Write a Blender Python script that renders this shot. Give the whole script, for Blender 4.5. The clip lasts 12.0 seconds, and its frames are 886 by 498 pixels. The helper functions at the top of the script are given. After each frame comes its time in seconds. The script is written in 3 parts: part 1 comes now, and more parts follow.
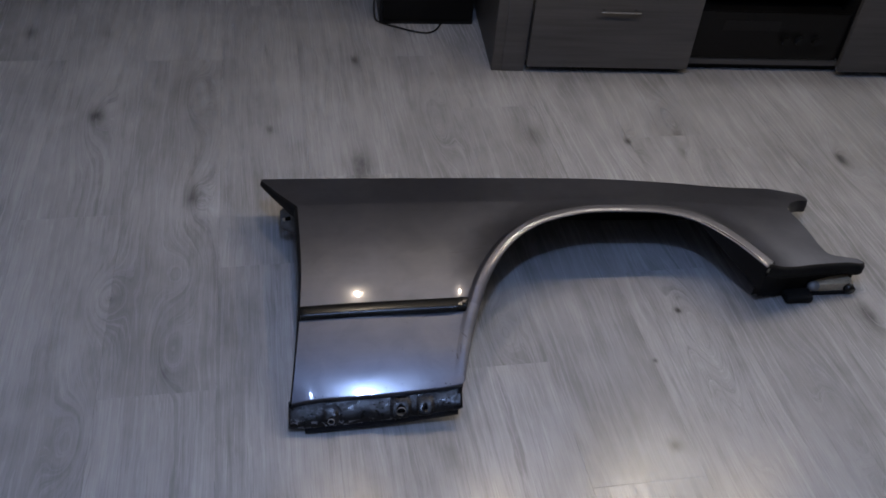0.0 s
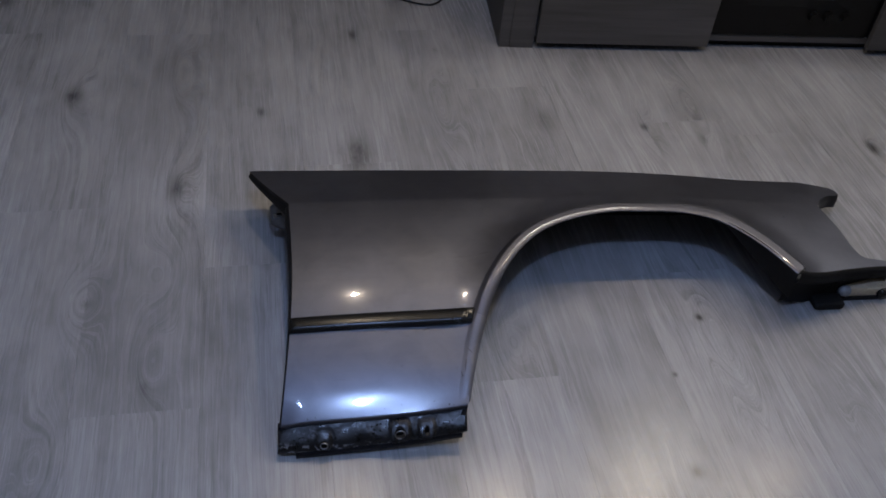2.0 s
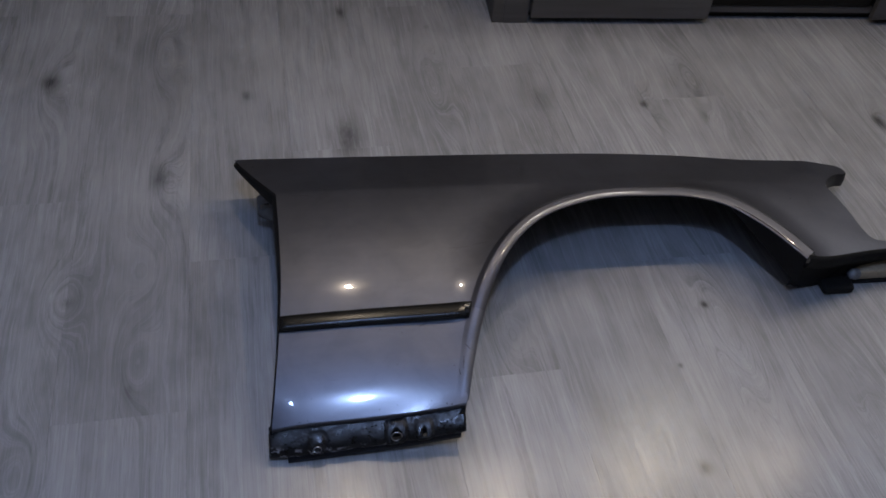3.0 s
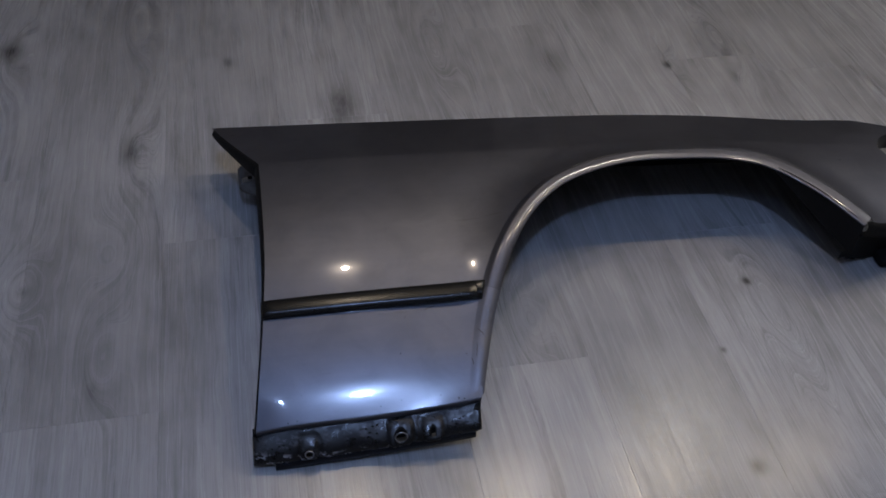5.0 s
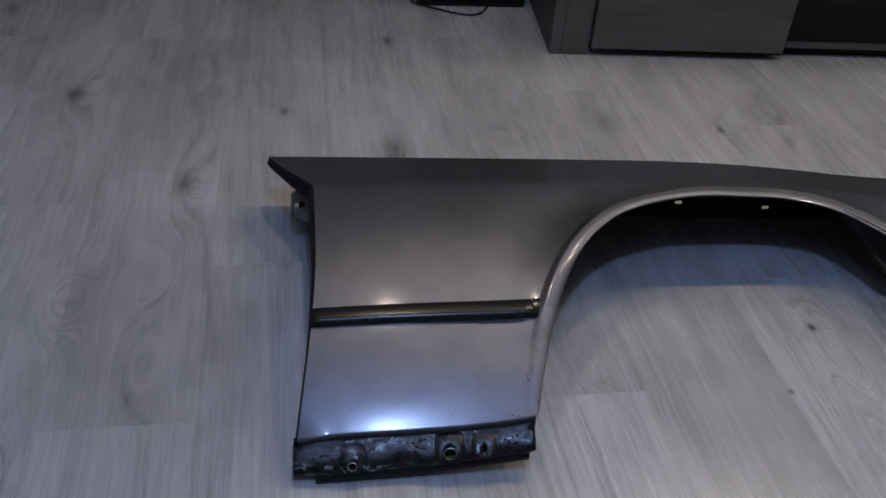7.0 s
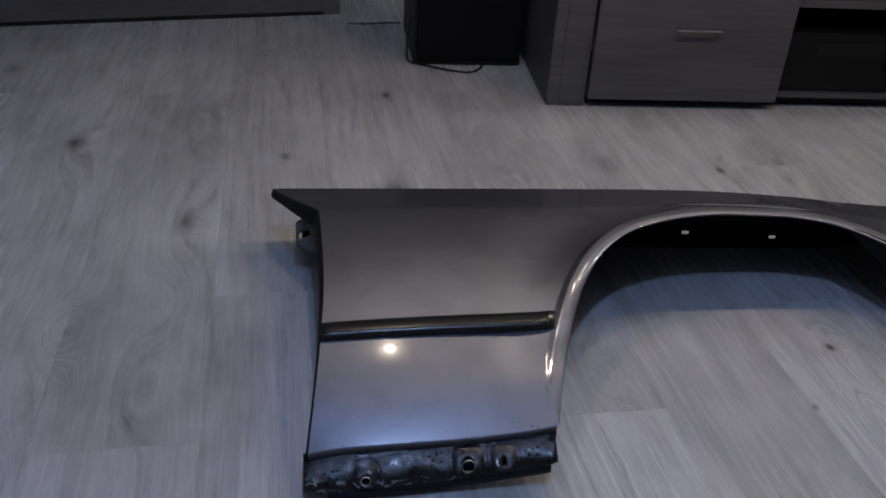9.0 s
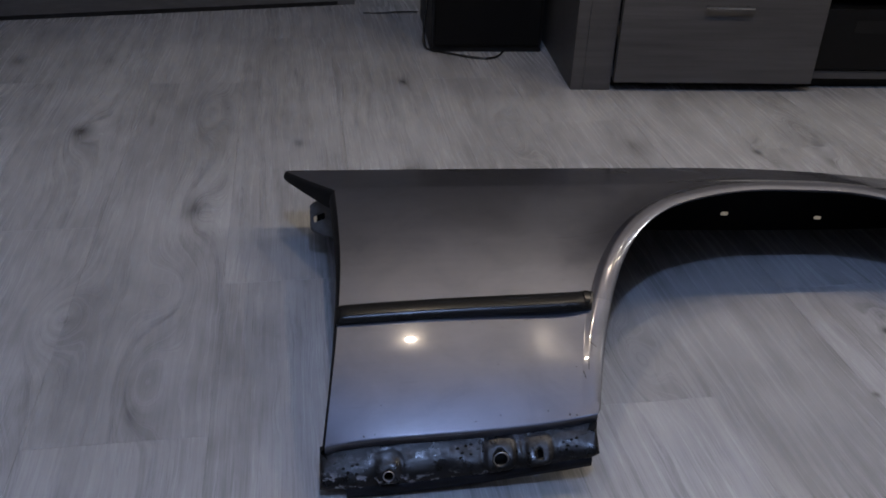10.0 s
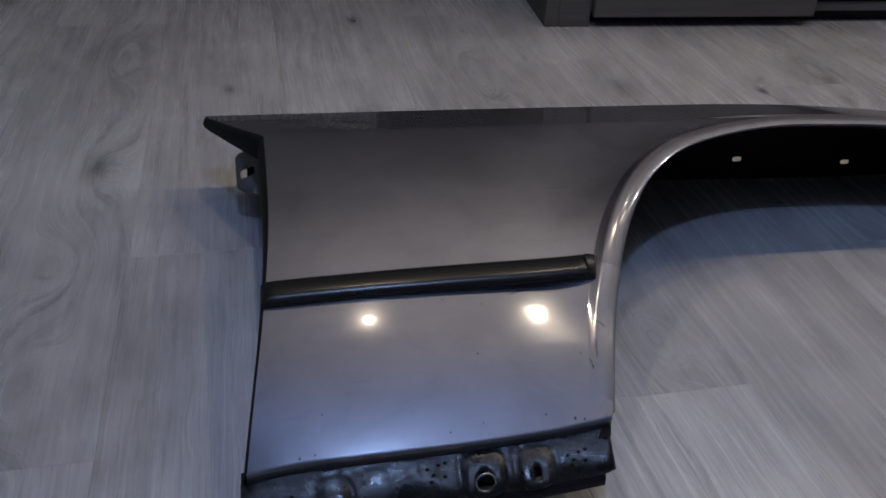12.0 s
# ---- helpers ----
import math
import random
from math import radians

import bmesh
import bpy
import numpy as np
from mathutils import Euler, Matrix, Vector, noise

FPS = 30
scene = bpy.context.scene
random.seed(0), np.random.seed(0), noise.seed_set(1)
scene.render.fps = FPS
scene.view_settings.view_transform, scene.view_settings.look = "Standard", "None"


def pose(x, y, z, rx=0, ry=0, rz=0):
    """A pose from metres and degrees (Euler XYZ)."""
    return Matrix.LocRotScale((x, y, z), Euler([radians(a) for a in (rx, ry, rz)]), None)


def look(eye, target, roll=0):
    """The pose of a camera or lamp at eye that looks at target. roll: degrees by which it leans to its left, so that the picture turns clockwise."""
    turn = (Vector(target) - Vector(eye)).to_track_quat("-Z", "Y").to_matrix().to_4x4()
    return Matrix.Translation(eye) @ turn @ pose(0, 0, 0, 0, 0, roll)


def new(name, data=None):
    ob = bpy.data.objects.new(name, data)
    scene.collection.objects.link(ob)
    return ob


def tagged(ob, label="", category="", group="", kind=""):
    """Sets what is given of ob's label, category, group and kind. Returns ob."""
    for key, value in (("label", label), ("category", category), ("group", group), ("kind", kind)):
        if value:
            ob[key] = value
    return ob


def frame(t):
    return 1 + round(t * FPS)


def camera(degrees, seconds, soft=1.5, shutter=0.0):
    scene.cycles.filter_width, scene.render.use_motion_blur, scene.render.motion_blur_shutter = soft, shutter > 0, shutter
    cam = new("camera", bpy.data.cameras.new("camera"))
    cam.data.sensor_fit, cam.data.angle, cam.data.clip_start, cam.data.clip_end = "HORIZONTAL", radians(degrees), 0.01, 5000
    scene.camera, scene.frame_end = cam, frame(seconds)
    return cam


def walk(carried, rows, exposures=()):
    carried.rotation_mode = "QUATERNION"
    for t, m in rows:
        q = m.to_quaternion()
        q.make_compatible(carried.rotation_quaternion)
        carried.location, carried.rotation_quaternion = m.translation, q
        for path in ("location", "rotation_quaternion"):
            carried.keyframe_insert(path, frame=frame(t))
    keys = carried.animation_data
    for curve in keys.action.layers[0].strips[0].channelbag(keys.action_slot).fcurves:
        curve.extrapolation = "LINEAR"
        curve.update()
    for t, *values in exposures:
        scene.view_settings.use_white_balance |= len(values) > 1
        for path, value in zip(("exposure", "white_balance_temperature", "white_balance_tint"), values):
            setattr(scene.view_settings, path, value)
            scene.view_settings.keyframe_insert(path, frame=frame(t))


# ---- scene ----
cam = camera(52.6, 12.0, soft=1.7)
PATH = [
    (0, (-0.51, -0.293, 1.363), (-0.229, 1.2, 0.062), 5.5),
    (0.5, (-0.514, -0.256, 1.355), (-0.245, 1.225, 0.037), 5.7),
    (1, (-0.512, -0.21, 1.348), (-0.251, 1.255, 0.012), 5.3),
    (1.5, (-0.5, -0.168, 1.341), (-0.223, 1.28, -0.011), 5.7),
    (2, (-0.495, -0.121, 1.329), (-0.215, 1.309, -0.041), 6.2),
    (2.5, (-0.491, -0.08, 1.32), (-0.213, 1.33, -0.071), 5.9),
    (3, (-0.483, -0.045, 1.307), (-0.195, 1.338, -0.109), 5.7),
    (3.2, (-0.489, -0.039, 1.282), (-0.192, 1.343, -0.133), 5.5),
    (5, (-0.464, 0.073, 1.135), (-0.181, 1.449, -0.288), 4.5),
    (5.5, (-0.46, 0.054, 1.084), (-0.181, 1.475, -0.294), 5.7),
    (6, (-0.467, 0.022, 1.041), (-0.197, 1.498, -0.281), 5.6),
    (6.5, (-0.49, 0.008, 1.0), (-0.241, 1.536, -0.266), 4.9),
    (7, (-0.502, -0.011, 0.976), (-0.276, 1.569, -0.228), 4.4),
    (7.5, (-0.52, -0.034, 0.943), (-0.297, 1.596, -0.195), 3.8),
    (9.3, (-0.54, -0.056, 0.827), (-0.282, 1.649, -0.186), 3.7),
    (9.5, (-0.544, -0.025, 0.805), (-0.298, 1.683, -0.206), 3.9),
    (10, (-0.535, 0.007, 0.767), (-0.315, 1.724, -0.235), 2.4),
    (10.5, (-0.529, 0.056, 0.726), (-0.318, 1.776, -0.273), 1.8),
    (11, (-0.523, 0.125, 0.679), (-0.311, 1.823, -0.357), 1.5),
    (11.5, (-0.513, 0.187, 0.645), (-0.259, 1.868, -0.407), 2.6),
    (12, (-0.501, 0.233, 0.618), (-0.203, 1.904, -0.439), 2.4),
]
walk(cam, [(t, look(eye, target, roll)) for t, eye, target, roll in PATH], exposures=[(0, -0.05), (1.5, -0.12), (2.5, -0.2), (3.0, -0.24), (5.0, -0.34), (5.5, -0.3), (6.0, -0.16), (6.5, -0.05), (7.5, 0.06), (10.0, 0.05), (11.0, -0.02), (12.0, -0.02)])

# ---- world, lights, exposure ----
world = bpy.data.worlds.new("room_world")
scene.world = world
world.use_nodes = True
world.node_tree.nodes["Background"].inputs[0].default_value = (0.55, 0.65, 1.0, 1)
world.node_tree.nodes["Background"].inputs[1].default_value = 0.02
scene.view_settings.exposure = 0.0

WARM, COOL = (1.0, 0.82, 0.62), (0.37, 0.54, 1.0)


def bulb(name, place, watts, colour, radius):
    lamp = bpy.data.lights.new(name, "POINT")
    lamp.energy, lamp.color, lamp.shadow_soft_size = watts, colour, radius
    ob = new(name, lamp)
    ob.location = place
    return ob


# a hanging lamp with four warm bulbs in a row over the fender, just above the view
for lx, watts in ((-0.43, 9.1), (0.06, 9.1), (0.52, 8.2), (0.96, 6.4)):
    bulb("pendant_bulb", (lx, 1.36, 1.30), watts, WARM, 0.012)
# two cool bulbs at the ceiling behind the viewer
bulb("ceiling_bulb", (-0.40, 0.0, 2.4), 61, COOL, 0.045)
bulb("ceiling_bulb", (-1.10, 0.0, 2.4), 7.5, COOL, 0.04)
# a lamp farther along the television wall
bulb("wall_lamp", (3.3, 2.25, 2.2), 46, (0.95, 0.94, 0.97), 0.06)
# an added fill light over the television cabinet, to brighten the back floor
bulb("back_floor_fill", (1.15, 2.20, 2.4), 15, (1.0, 0.93, 0.84), 0.04)


# ---- materials ----
class Nodes:
    """Small builder for node materials."""

    def __init__(self, name):
        self.mat = bpy.data.materials.new(name)
        self.mat.use_nodes = True
        self.tree = self.mat.node_tree
        self.bsdf = self.tree.nodes["Principled BSDF"]

    def add(self, kind, **settings):
        node = self.tree.nodes.new(kind)
        for key, value in settings.items():
            setattr(node, key, value)
        return node

    def put(self, socket, value):
        if hasattr(value, "links"):
            self.tree.links.new(value, socket)
        else:
            socket.default_value = value

    def math(self, op, a, b=0.0, clamp=False):
        node = self.add("ShaderNodeMath", operation=op, use_clamp=clamp)
        self.put(node.inputs[0], a)
        self.put(node.inputs[1], b)
        return node.outputs[0]

    def place(self):
        return self.add("ShaderNodeNewGeometry").outputs["Position"]

    def local(self):
        return self.add("ShaderNodeTexCoord").outputs["Object"]

    def scaled(self, vector, scale, turn=(0, 0, 0), shift=(0, 0, 0)):
        node = self.add("ShaderNodeMapping")
        self.put(node.inputs["Vector"], vector)
        node.inputs["Scale"].default_value = scale
        node.inputs["Rotation"].default_value = turn
        self.put(node.inputs["Location"], shift)
        return node.outputs[0]

    def noise(self, vector, scale=1.0, detail=3.0, rough=0.55, distort=0.0):
        node = self.add("ShaderNodeTexNoise")
        self.put(node.inputs["Vector"], vector)
        node.inputs["Scale"].default_value = scale
        node.inputs["Detail"].default_value = detail
        node.inputs["Roughness"].default_value = rough
        node.inputs["Distortion"].default_value = distort
        return node.outputs["Fac"]

    def ramp(self, value, stops):
        node = self.add("ShaderNodeValToRGB")
        self.put(node.inputs[0], value)
        band = node.color_ramp.elements
        while len(band) < len(stops):
            band.new(0.5)
        for element, (at, colour) in zip(band, stops):
            element.position = at
            element.color = (*colour, 1) if len(colour) == 3 else (colour[0],) * 3 + (1,)
        return node.outputs[0]

    def mix(self, fac, a, b, mode="MIX"):
        node = self.add("ShaderNodeMix", data_type="RGBA", blend_type=mode)
        self.put(node.inputs[0], fac)
        self.put(node.inputs[6], a)
        self.put(node.inputs[7], b)
        return node.outputs[2]

    def bump(self, height, strength, distance):
        node = self.add("ShaderNodeBump")
        self.put(node.inputs["Height"], height)
        node.inputs["Strength"].default_value = strength
        node.inputs["Distance"].default_value = distance
        self.put(self.bsdf.inputs["Normal"], node.outputs[0])

    def set(self, **values):
        for key, value in values.items():
            self.put(self.bsdf.inputs[key.replace("_", " ")], value)
        return self


def grey(v, tint=(1, 1, 1)):
    return (v * tint[0], v * tint[1], v * tint[2], 1)


PLANK_TURN = math.radians(2.85)
# knots in the boards: x, y, half width, half length, depth of stain
KNOTS = [(-1.085, 1.85, 0.022, 0.045, 0.9), (-0.8, 1.485, 0.022, 0.04, 0.61), (-0.379, 2.16, 0.015, 0.026, 0.87),
         (-0.387, 1.61, 0.028, 0.06, 0.7), (-0.149, 2.08, 0.008, 0.01, 0.36), (0.36, 1.707, 0.009, 0.012, 1.0),
         (0.955, 1.61, 0.014, 0.034, 0.87), (0.284, 1.043, 0.007, 0.009, 1.0), (0.187, 0.899, 0.005, 0.006, 0.94),
         (0.16, 0.684, 0.012, 0.013, 0.87), (-0.94, 1.135, 0.012, 0.012, 0.51), (-0.625, 1.78, 0.011, 0.02, 0.8),
         (-0.81, 0.923, 0.01, 0.014, 0.36), (0.1, 1.74, 0.03, 0.045, 0.41), (-1.348, 2.32, 0.022, 0.04, 0.65),
         (-1.122, 2.313, 0.016, 0.03, 0.51), (0.725, 1.0, 0.018, 0.05, 0.65), (0.505, 1.652, 0.01, 0.022, 0.51),
         (-0.645, 2.22, 0.004, 0.05, 0.58)]
# eyes round which the grain swirls: x, y, half width, half length, strength
EYES = [(-0.957, 1.141, 0.041, 0.085, 0.095), (-0.805, 1.215, 0.036, 0.075, -0.073), (-0.806, 0.985, 0.032, 0.085, 0.073),
        (-0.173, 1.812, 0.034, 0.16, 0.086), (0.318, 0.985, 0.038, 0.15, -0.095), (-0.128, 1.0, 0.032, 0.09, 0.065),
        (0.289, 0.741, 0.027, 0.16, 0.052), (-0.954, 0.772, 0.038, 0.11, -0.073), (-0.836, 1.955, 0.036, 0.17, 0.073),
        (-1.085, 1.84, 0.045, 0.15, 0.06), (-0.8, 1.475, 0.041, 0.14, 0.052), (0.36, 1.7, 0.032, 0.1, 0.043),
        (0.53, 1.8, 0.032, 0.15, -0.07), (0.955, 1.6, 0.032, 0.12, 0.052), (0.54, 0.72, 0.036, 0.17, -0.07),
        (0.725, 1.02, 0.032, 0.12, 0.052)]


def floor_material():
    n = Nodes("grey_oak_laminate")
    p = n.scaled(n.place(), (1, 1, 1), (0, 0, -PLANK_TURN))
    split = n.add("ShaderNodeSeparateXYZ")
    n.put(split.inputs[0], p)
    u, v = split.outputs[0], split.outputs[1]
    chance = n.add("ShaderNodeObjectInfo").outputs["Random"]
    lift = n.math("MULTIPLY", chance, 37.0)

    def coords(a, su, b, sv):
        node = n.add("ShaderNodeCombineXYZ")
        n.put(node.inputs[0], n.math("MULTIPLY", a, su))
        n.put(node.inputs[1], n.math("MULTIPLY", b, sv))
        n.put(node.inputs[2], lift)
        return node.outputs[0]

    def gauss(kx, ky, a, b):
        c, s = math.cos(PLANK_TURN), math.sin(PLANK_TURN)
        du = n.math("MULTIPLY", n.math("SUBTRACT", u, c * kx + s * ky), 1 / a)
        dv = n.math("MULTIPLY", n.math("SUBTRACT", v, c * ky - s * kx), 1 / b)
        return n.math("POWER", 2.718, n.math("MULTIPLY", n.math("ADD", n.math("MULTIPLY", du, du), n.math("MULTIPLY", dv, dv)), -1.0))

    # the grain follows the board, wanders slowly and swirls round the eyes
    wander = n.math("SUBTRACT", n.noise(coords(u, 3.2, v, 1.1), 1.0, 3.0, 0.55), 0.5)
    shake = n.math("SUBTRACT", n.noise(coords(u, 24.0, v, 9.0), 1.0, 2.0, 0.5), 0.5)
    h = n.math("ADD", u, n.math("ADD", n.math("MULTIPLY", wander, 0.06), n.math("MULTIPLY", shake, 0.013)))
    near = 0.0
    for ex, ey, a, b, strength in EYES:
        g = gauss(ex, ey, a, b)
        h = n.math("ADD", h, n.math("MULTIPLY", g, strength))
        near = n.math("MAXIMUM", near, g)
    broad = n.noise(coords(h, 85.0, v, 1.2), 1.0, 3.0, 0.6)
    lines = n.noise(coords(h, 130.0, v, 2.2), 1.0, 5.0, 0.72)
    streak = n.noise(coords(h, 34.0, v, 1.9), 1.0, 4.0, 0.62)
    fine = n.noise(coords(u, 420.0, v, 9.0), 1.0, 3.0, 0.65)
    patch = n.noise(coords(u, 5.0, v, 2.2), 1.0, 4.0, 0.6)
    mottle = n.noise(coords(u, 26.0, v, 12.0), 1.0, 5.0, 0.65)
    tone = n.math("ADD", n.math("MULTIPLY", patch, 0.45), n.math("ADD", n.math("MULTIPLY", mottle, 0.25), n.math("MULTIPLY", streak, 0.30)))
    base = n.ramp(tone, [(0.36, (0.185, 0.184, 0.182)), (0.50, (0.288, 0.287, 0.284)), (0.64, (0.370, 0.369, 0.366))])
    # strong figure near the eyes and in some stretches, faint elsewhere
    fade = n.ramp(n.noise(coords(u, 8.0, v, 1.6), 1.0, 3.0), [(0.42, (0.30,)), (0.62, (1.0,))])
    strong = n.math("MAXIMUM", fade, n.ramp(near, [(0.02, (0.0,)), (0.18, (1.0,))]))
    torn = n.ramp(n.noise(coords(u, 48.0, v, 13.0), 1.0, 4.0, 0.65), [(0.36, (0.15,)), (0.56, (1.0,))])
    strong = n.math("MULTIPLY", strong, torn)
    dark = n.ramp(lines, [(0.34, (1.0,)), (0.47, (0.0,))])
    band = n.ramp(broad, [(0.36, (1.0,)), (0.50, (0.0,))])
    light = n.ramp(lines, [(0.58, (0.0,)), (0.70, (1.0,))])
    base = n.mix(n.math("MULTIPLY", n.math("MULTIPLY", band, strong), 0.50), base, grey(0.125))
    base = n.mix(n.math("MULTIPLY", n.math("MULTIPLY", dark, strong), n.math("ADD", n.math("MULTIPLY", n.ramp(near, [(0.03, (0.0,)), (0.25, (1.0,))]), 0.34), 0.25)), base, grey(0.115))
    base = n.mix(n.math("MULTIPLY", n.math("MULTIPLY", light, strong), 0.24), base, grey(0.46))
    base = n.mix(1.0, base, n.ramp(fine, [(0.34, (0.84,)), (0.48, (0.985,)), (0.66, (1.08,))]), "MULTIPLY")
    stain = 0.0
    for kx, ky, a, b, depth in KNOTS:
        stain = n.math("ADD", n.math("MULTIPLY", gauss(kx, ky, a, b), depth), stain)
    rough_stain = n.math("MULTIPLY", stain, n.math("ADD", n.math("MULTIPLY", n.noise(coords(u, 55.0, v, 22.0), 1.0, 4.0, 0.7), 1.9), 0.1), True)
    base = n.mix(rough_stain, base, grey(0.055, (1.03, 1.0, 0.97)))
    base = n.mix(1.0, base, n.ramp(chance, [(0.0, (0.93,)), (1.0, (1.06,))]), "MULTIPLY")
    n.set(Base_Color=base, Specular_IOR_Level=0.58)
    n.set(Roughness=n.ramp(lines, [(0.3, (0.32,)), (0.7, (0.20,))]))
    n.bump(n.math("ADD", fine, n.math("MULTIPLY", lines, 1.2)), 0.26, 0.0004)
    return n.mat


CHIPS = [(-0.351, 0.869, 0.0017), (-0.375, 0.931, 0.0012), (-0.338, 0.923, 0.0014), (-0.386, 0.802, 0.0014), (-0.356, 0.807, 0.0016),
         (-0.299, 0.808, 0.0016), (-0.496, 0.826, 0.0014), (-0.274, 0.801, 0.003), (-0.266, 0.799, 0.0024), (-0.517, 0.794, 0.0022),
         (-0.504, 0.795, 0.0018), (-0.255, 0.86, 0.0014), (-0.247, 0.845, 0.0016)]


def paint_material():
    n = Nodes("grey_metallic_car_paint")
    p = n.place()
    flake = n.noise(p, 2600.0, 1.0)
    cloud = n.noise(p, 9.0, 4.0)
    colour = n.mix(flake, grey(0.108, (0.93, 0.96, 1.13)), grey(0.15, (0.93, 0.96, 1.13)))
    dust = n.ramp(n.noise(p, 33.0, 6.0, 0.7), [(0.56, (0.0,)), (0.8, (0.22,))])
    colour = n.mix(dust, colour, grey(0.10, (1.05, 1.0, 0.92)))
    # a few stone chips and tar specks
    cell = n.add("ShaderNodeTexVoronoi", feature="F1")
    n.put(cell.inputs["Vector"], p)
    cell.inputs["Scale"].default_value = 16.0
    speck = n.ramp(cell.outputs["Distance"], [(0.018, (1.0,)), (0.030, (0.0,))])
    gate = n.ramp(n.noise(p, 11.0, 0.0), [(0.46, (0.0,)), (0.50, (1.0,))])
    colour = n.mix(n.math("MULTIPLY", speck, gate), colour, grey(0.02))
    # wiped streaks and cloudy smears
    wipe = n.noise(n.scaled(p, (5.0, 70.0, 70.0), (0, 0, 0.06)), 1.0, 5.0, 0.65)
    smear = n.noise(p, 14.0, 5.0, 0.62, 0.6)
    colour = n.mix(1.0, colour, n.ramp(wipe, [(0.35, (0.98,)), (0.65, (1.02,))]), "MULTIPLY")
    colour = n.mix(1.0, colour, n.ramp(smear, [(0.32, (0.89,)), (0.5, (1.0,)), (0.7, (1.08,))]), "MULTIPLY")
    # single tar spots and chips
    where = n.add("ShaderNodeSeparateXYZ")
    n.put(where.inputs[0], p)
    spots = 0.0
    for sx, sy, size in CHIPS:
        du = n.math("SUBTRACT", where.outputs[0], sx)
        dv = n.math("SUBTRACT", where.outputs[1], sy)
        d = n.math("SQRT", n.math("ADD", n.math("MULTIPLY", du, du), n.math("MULTIPLY", dv, dv)))
        d = n.math("ADD", d, n.math("MULTIPLY", n.noise(p, 700.0, 2.0), size))
        spots = n.math("ADD", n.math("LESS_THAN", d, size), spots, True)
    colour = n.mix(n.math("MULTIPLY", spots, 0.85), colour, grey(0.012))
    # short scratches beside the wheel arch
    for sx, sy, turn, long in ((-0.229, 0.889, 2.2, 0.007), (-0.239, 0.863, 1.4, 0.011), (-0.247, 0.848, 1.7, 0.006), (-0.30, 0.935, 0.3, 0.009)):
        du = n.math("SUBTRACT", where.outputs[0], sx)
        dv = n.math("SUBTRACT", where.outputs[1], sy)
        along = n.math("ADD", n.math("MULTIPLY", du, math.cos(turn) / long), n.math("MULTIPLY", dv, math.sin(turn) / long))
        across = n.math("SUBTRACT", n.math("MULTIPLY", dv, math.cos(turn) / 0.0008), n.math("MULTIPLY", du, math.sin(turn) / 0.0008))
        across = n.math("ADD", across, n.math("MULTIPLY", n.math("SUBTRACT", n.noise(p, 220.0, 2.0), 0.5), 3.0))
        line = n.math("LESS_THAN", n.math("ADD", n.math("MULTIPLY", along, along), n.math("MULTIPLY", across, across)), 1.0)
        colour = n.mix(n.math("MULTIPLY", line, 0.6), colour, grey(0.02, (1.2, 1.0, 0.85)))
    scratch = n.noise(n.scaled(p, (9.0, 160.0, 9.0), (0, 0, 0.9)), 1.0, 2.0, 0.5)
    mark = n.math("MULTIPLY", n.ramp(scratch, [(0.70, (0.0,)), (0.73, (1.0,))]), n.ramp(n.noise(p, 6.0, 2.0), [(0.50, (0.0,)), (0.60, (0.3,))]))
    colour = n.mix(mark, colour, grey(0.05))
    rough = n.ramp(cloud, [(0.3, (0.49,)), (0.7, (0.54,))])
    haze = n.noise(n.scaled(p, (1.0, 1.8, 1.8), (0, 0, 0.5)), 13.0, 6.0, 0.7)
    n.set(Base_Color=colour, Metallic=1.0, Roughness=rough, Coat_Weight=1.0, Coat_IOR=1.5)
    n.set(Coat_Roughness=n.ramp(haze, [(0.36, (0.018,)), (0.52, (0.03,)), (0.74, (0.07,))]))
    # fine wiping marks spread part of the clear coat's gloss across the panel
    hazy = n.add("ShaderNodeBsdfAnisotropic")
    hazy.distribution = "GGX"
    hazy.inputs["Color"].default_value = (0.010, 0.010, 0.0105, 1)
    hazy.inputs["Roughness"].default_value = 0.15
    both = n.add("ShaderNodeAddShader")
    n.tree.links.new(n.bsdf.outputs[0], both.inputs[0])
    n.tree.links.new(hazy.outputs[0], both.inputs[1])
    n.tree.links.new(both.outputs[0], n.tree.nodes["Material Output"].inputs["Surface"])
    return n.mat


def plain_material(name, colour, rough, metal=0.0, vary=0.25, scale=40.0, bump=0.15, stretch=(1, 1, 1), **more):
    n = Nodes(name)
    p = n.scaled(n.place(), stretch)
    a = n.noise(p, scale, 4.0, 0.6)
    b = n.noise(p, scale * 0.17, 3.0)
    mixed = n.math("ADD", n.math("MULTIPLY", a, 0.6), n.math("MULTIPLY", b, 0.4))
    lo = tuple(c * (1 - vary) for c in colour)
    hi = tuple(min(1.0, c * (1 + vary)) for c in colour)
    n.set(Base_Color=n.ramp(mixed, [(0.32, lo), (0.68, hi)]), Metallic=metal)
    n.set(Roughness=n.ramp(b, [(0.3, (max(0.02, rough - 0.06),)), (0.7, (rough + 0.06,))]))
    n.set(**more)
    if bump:
        n.bump(a, bump, 0.001)
    return n.mat


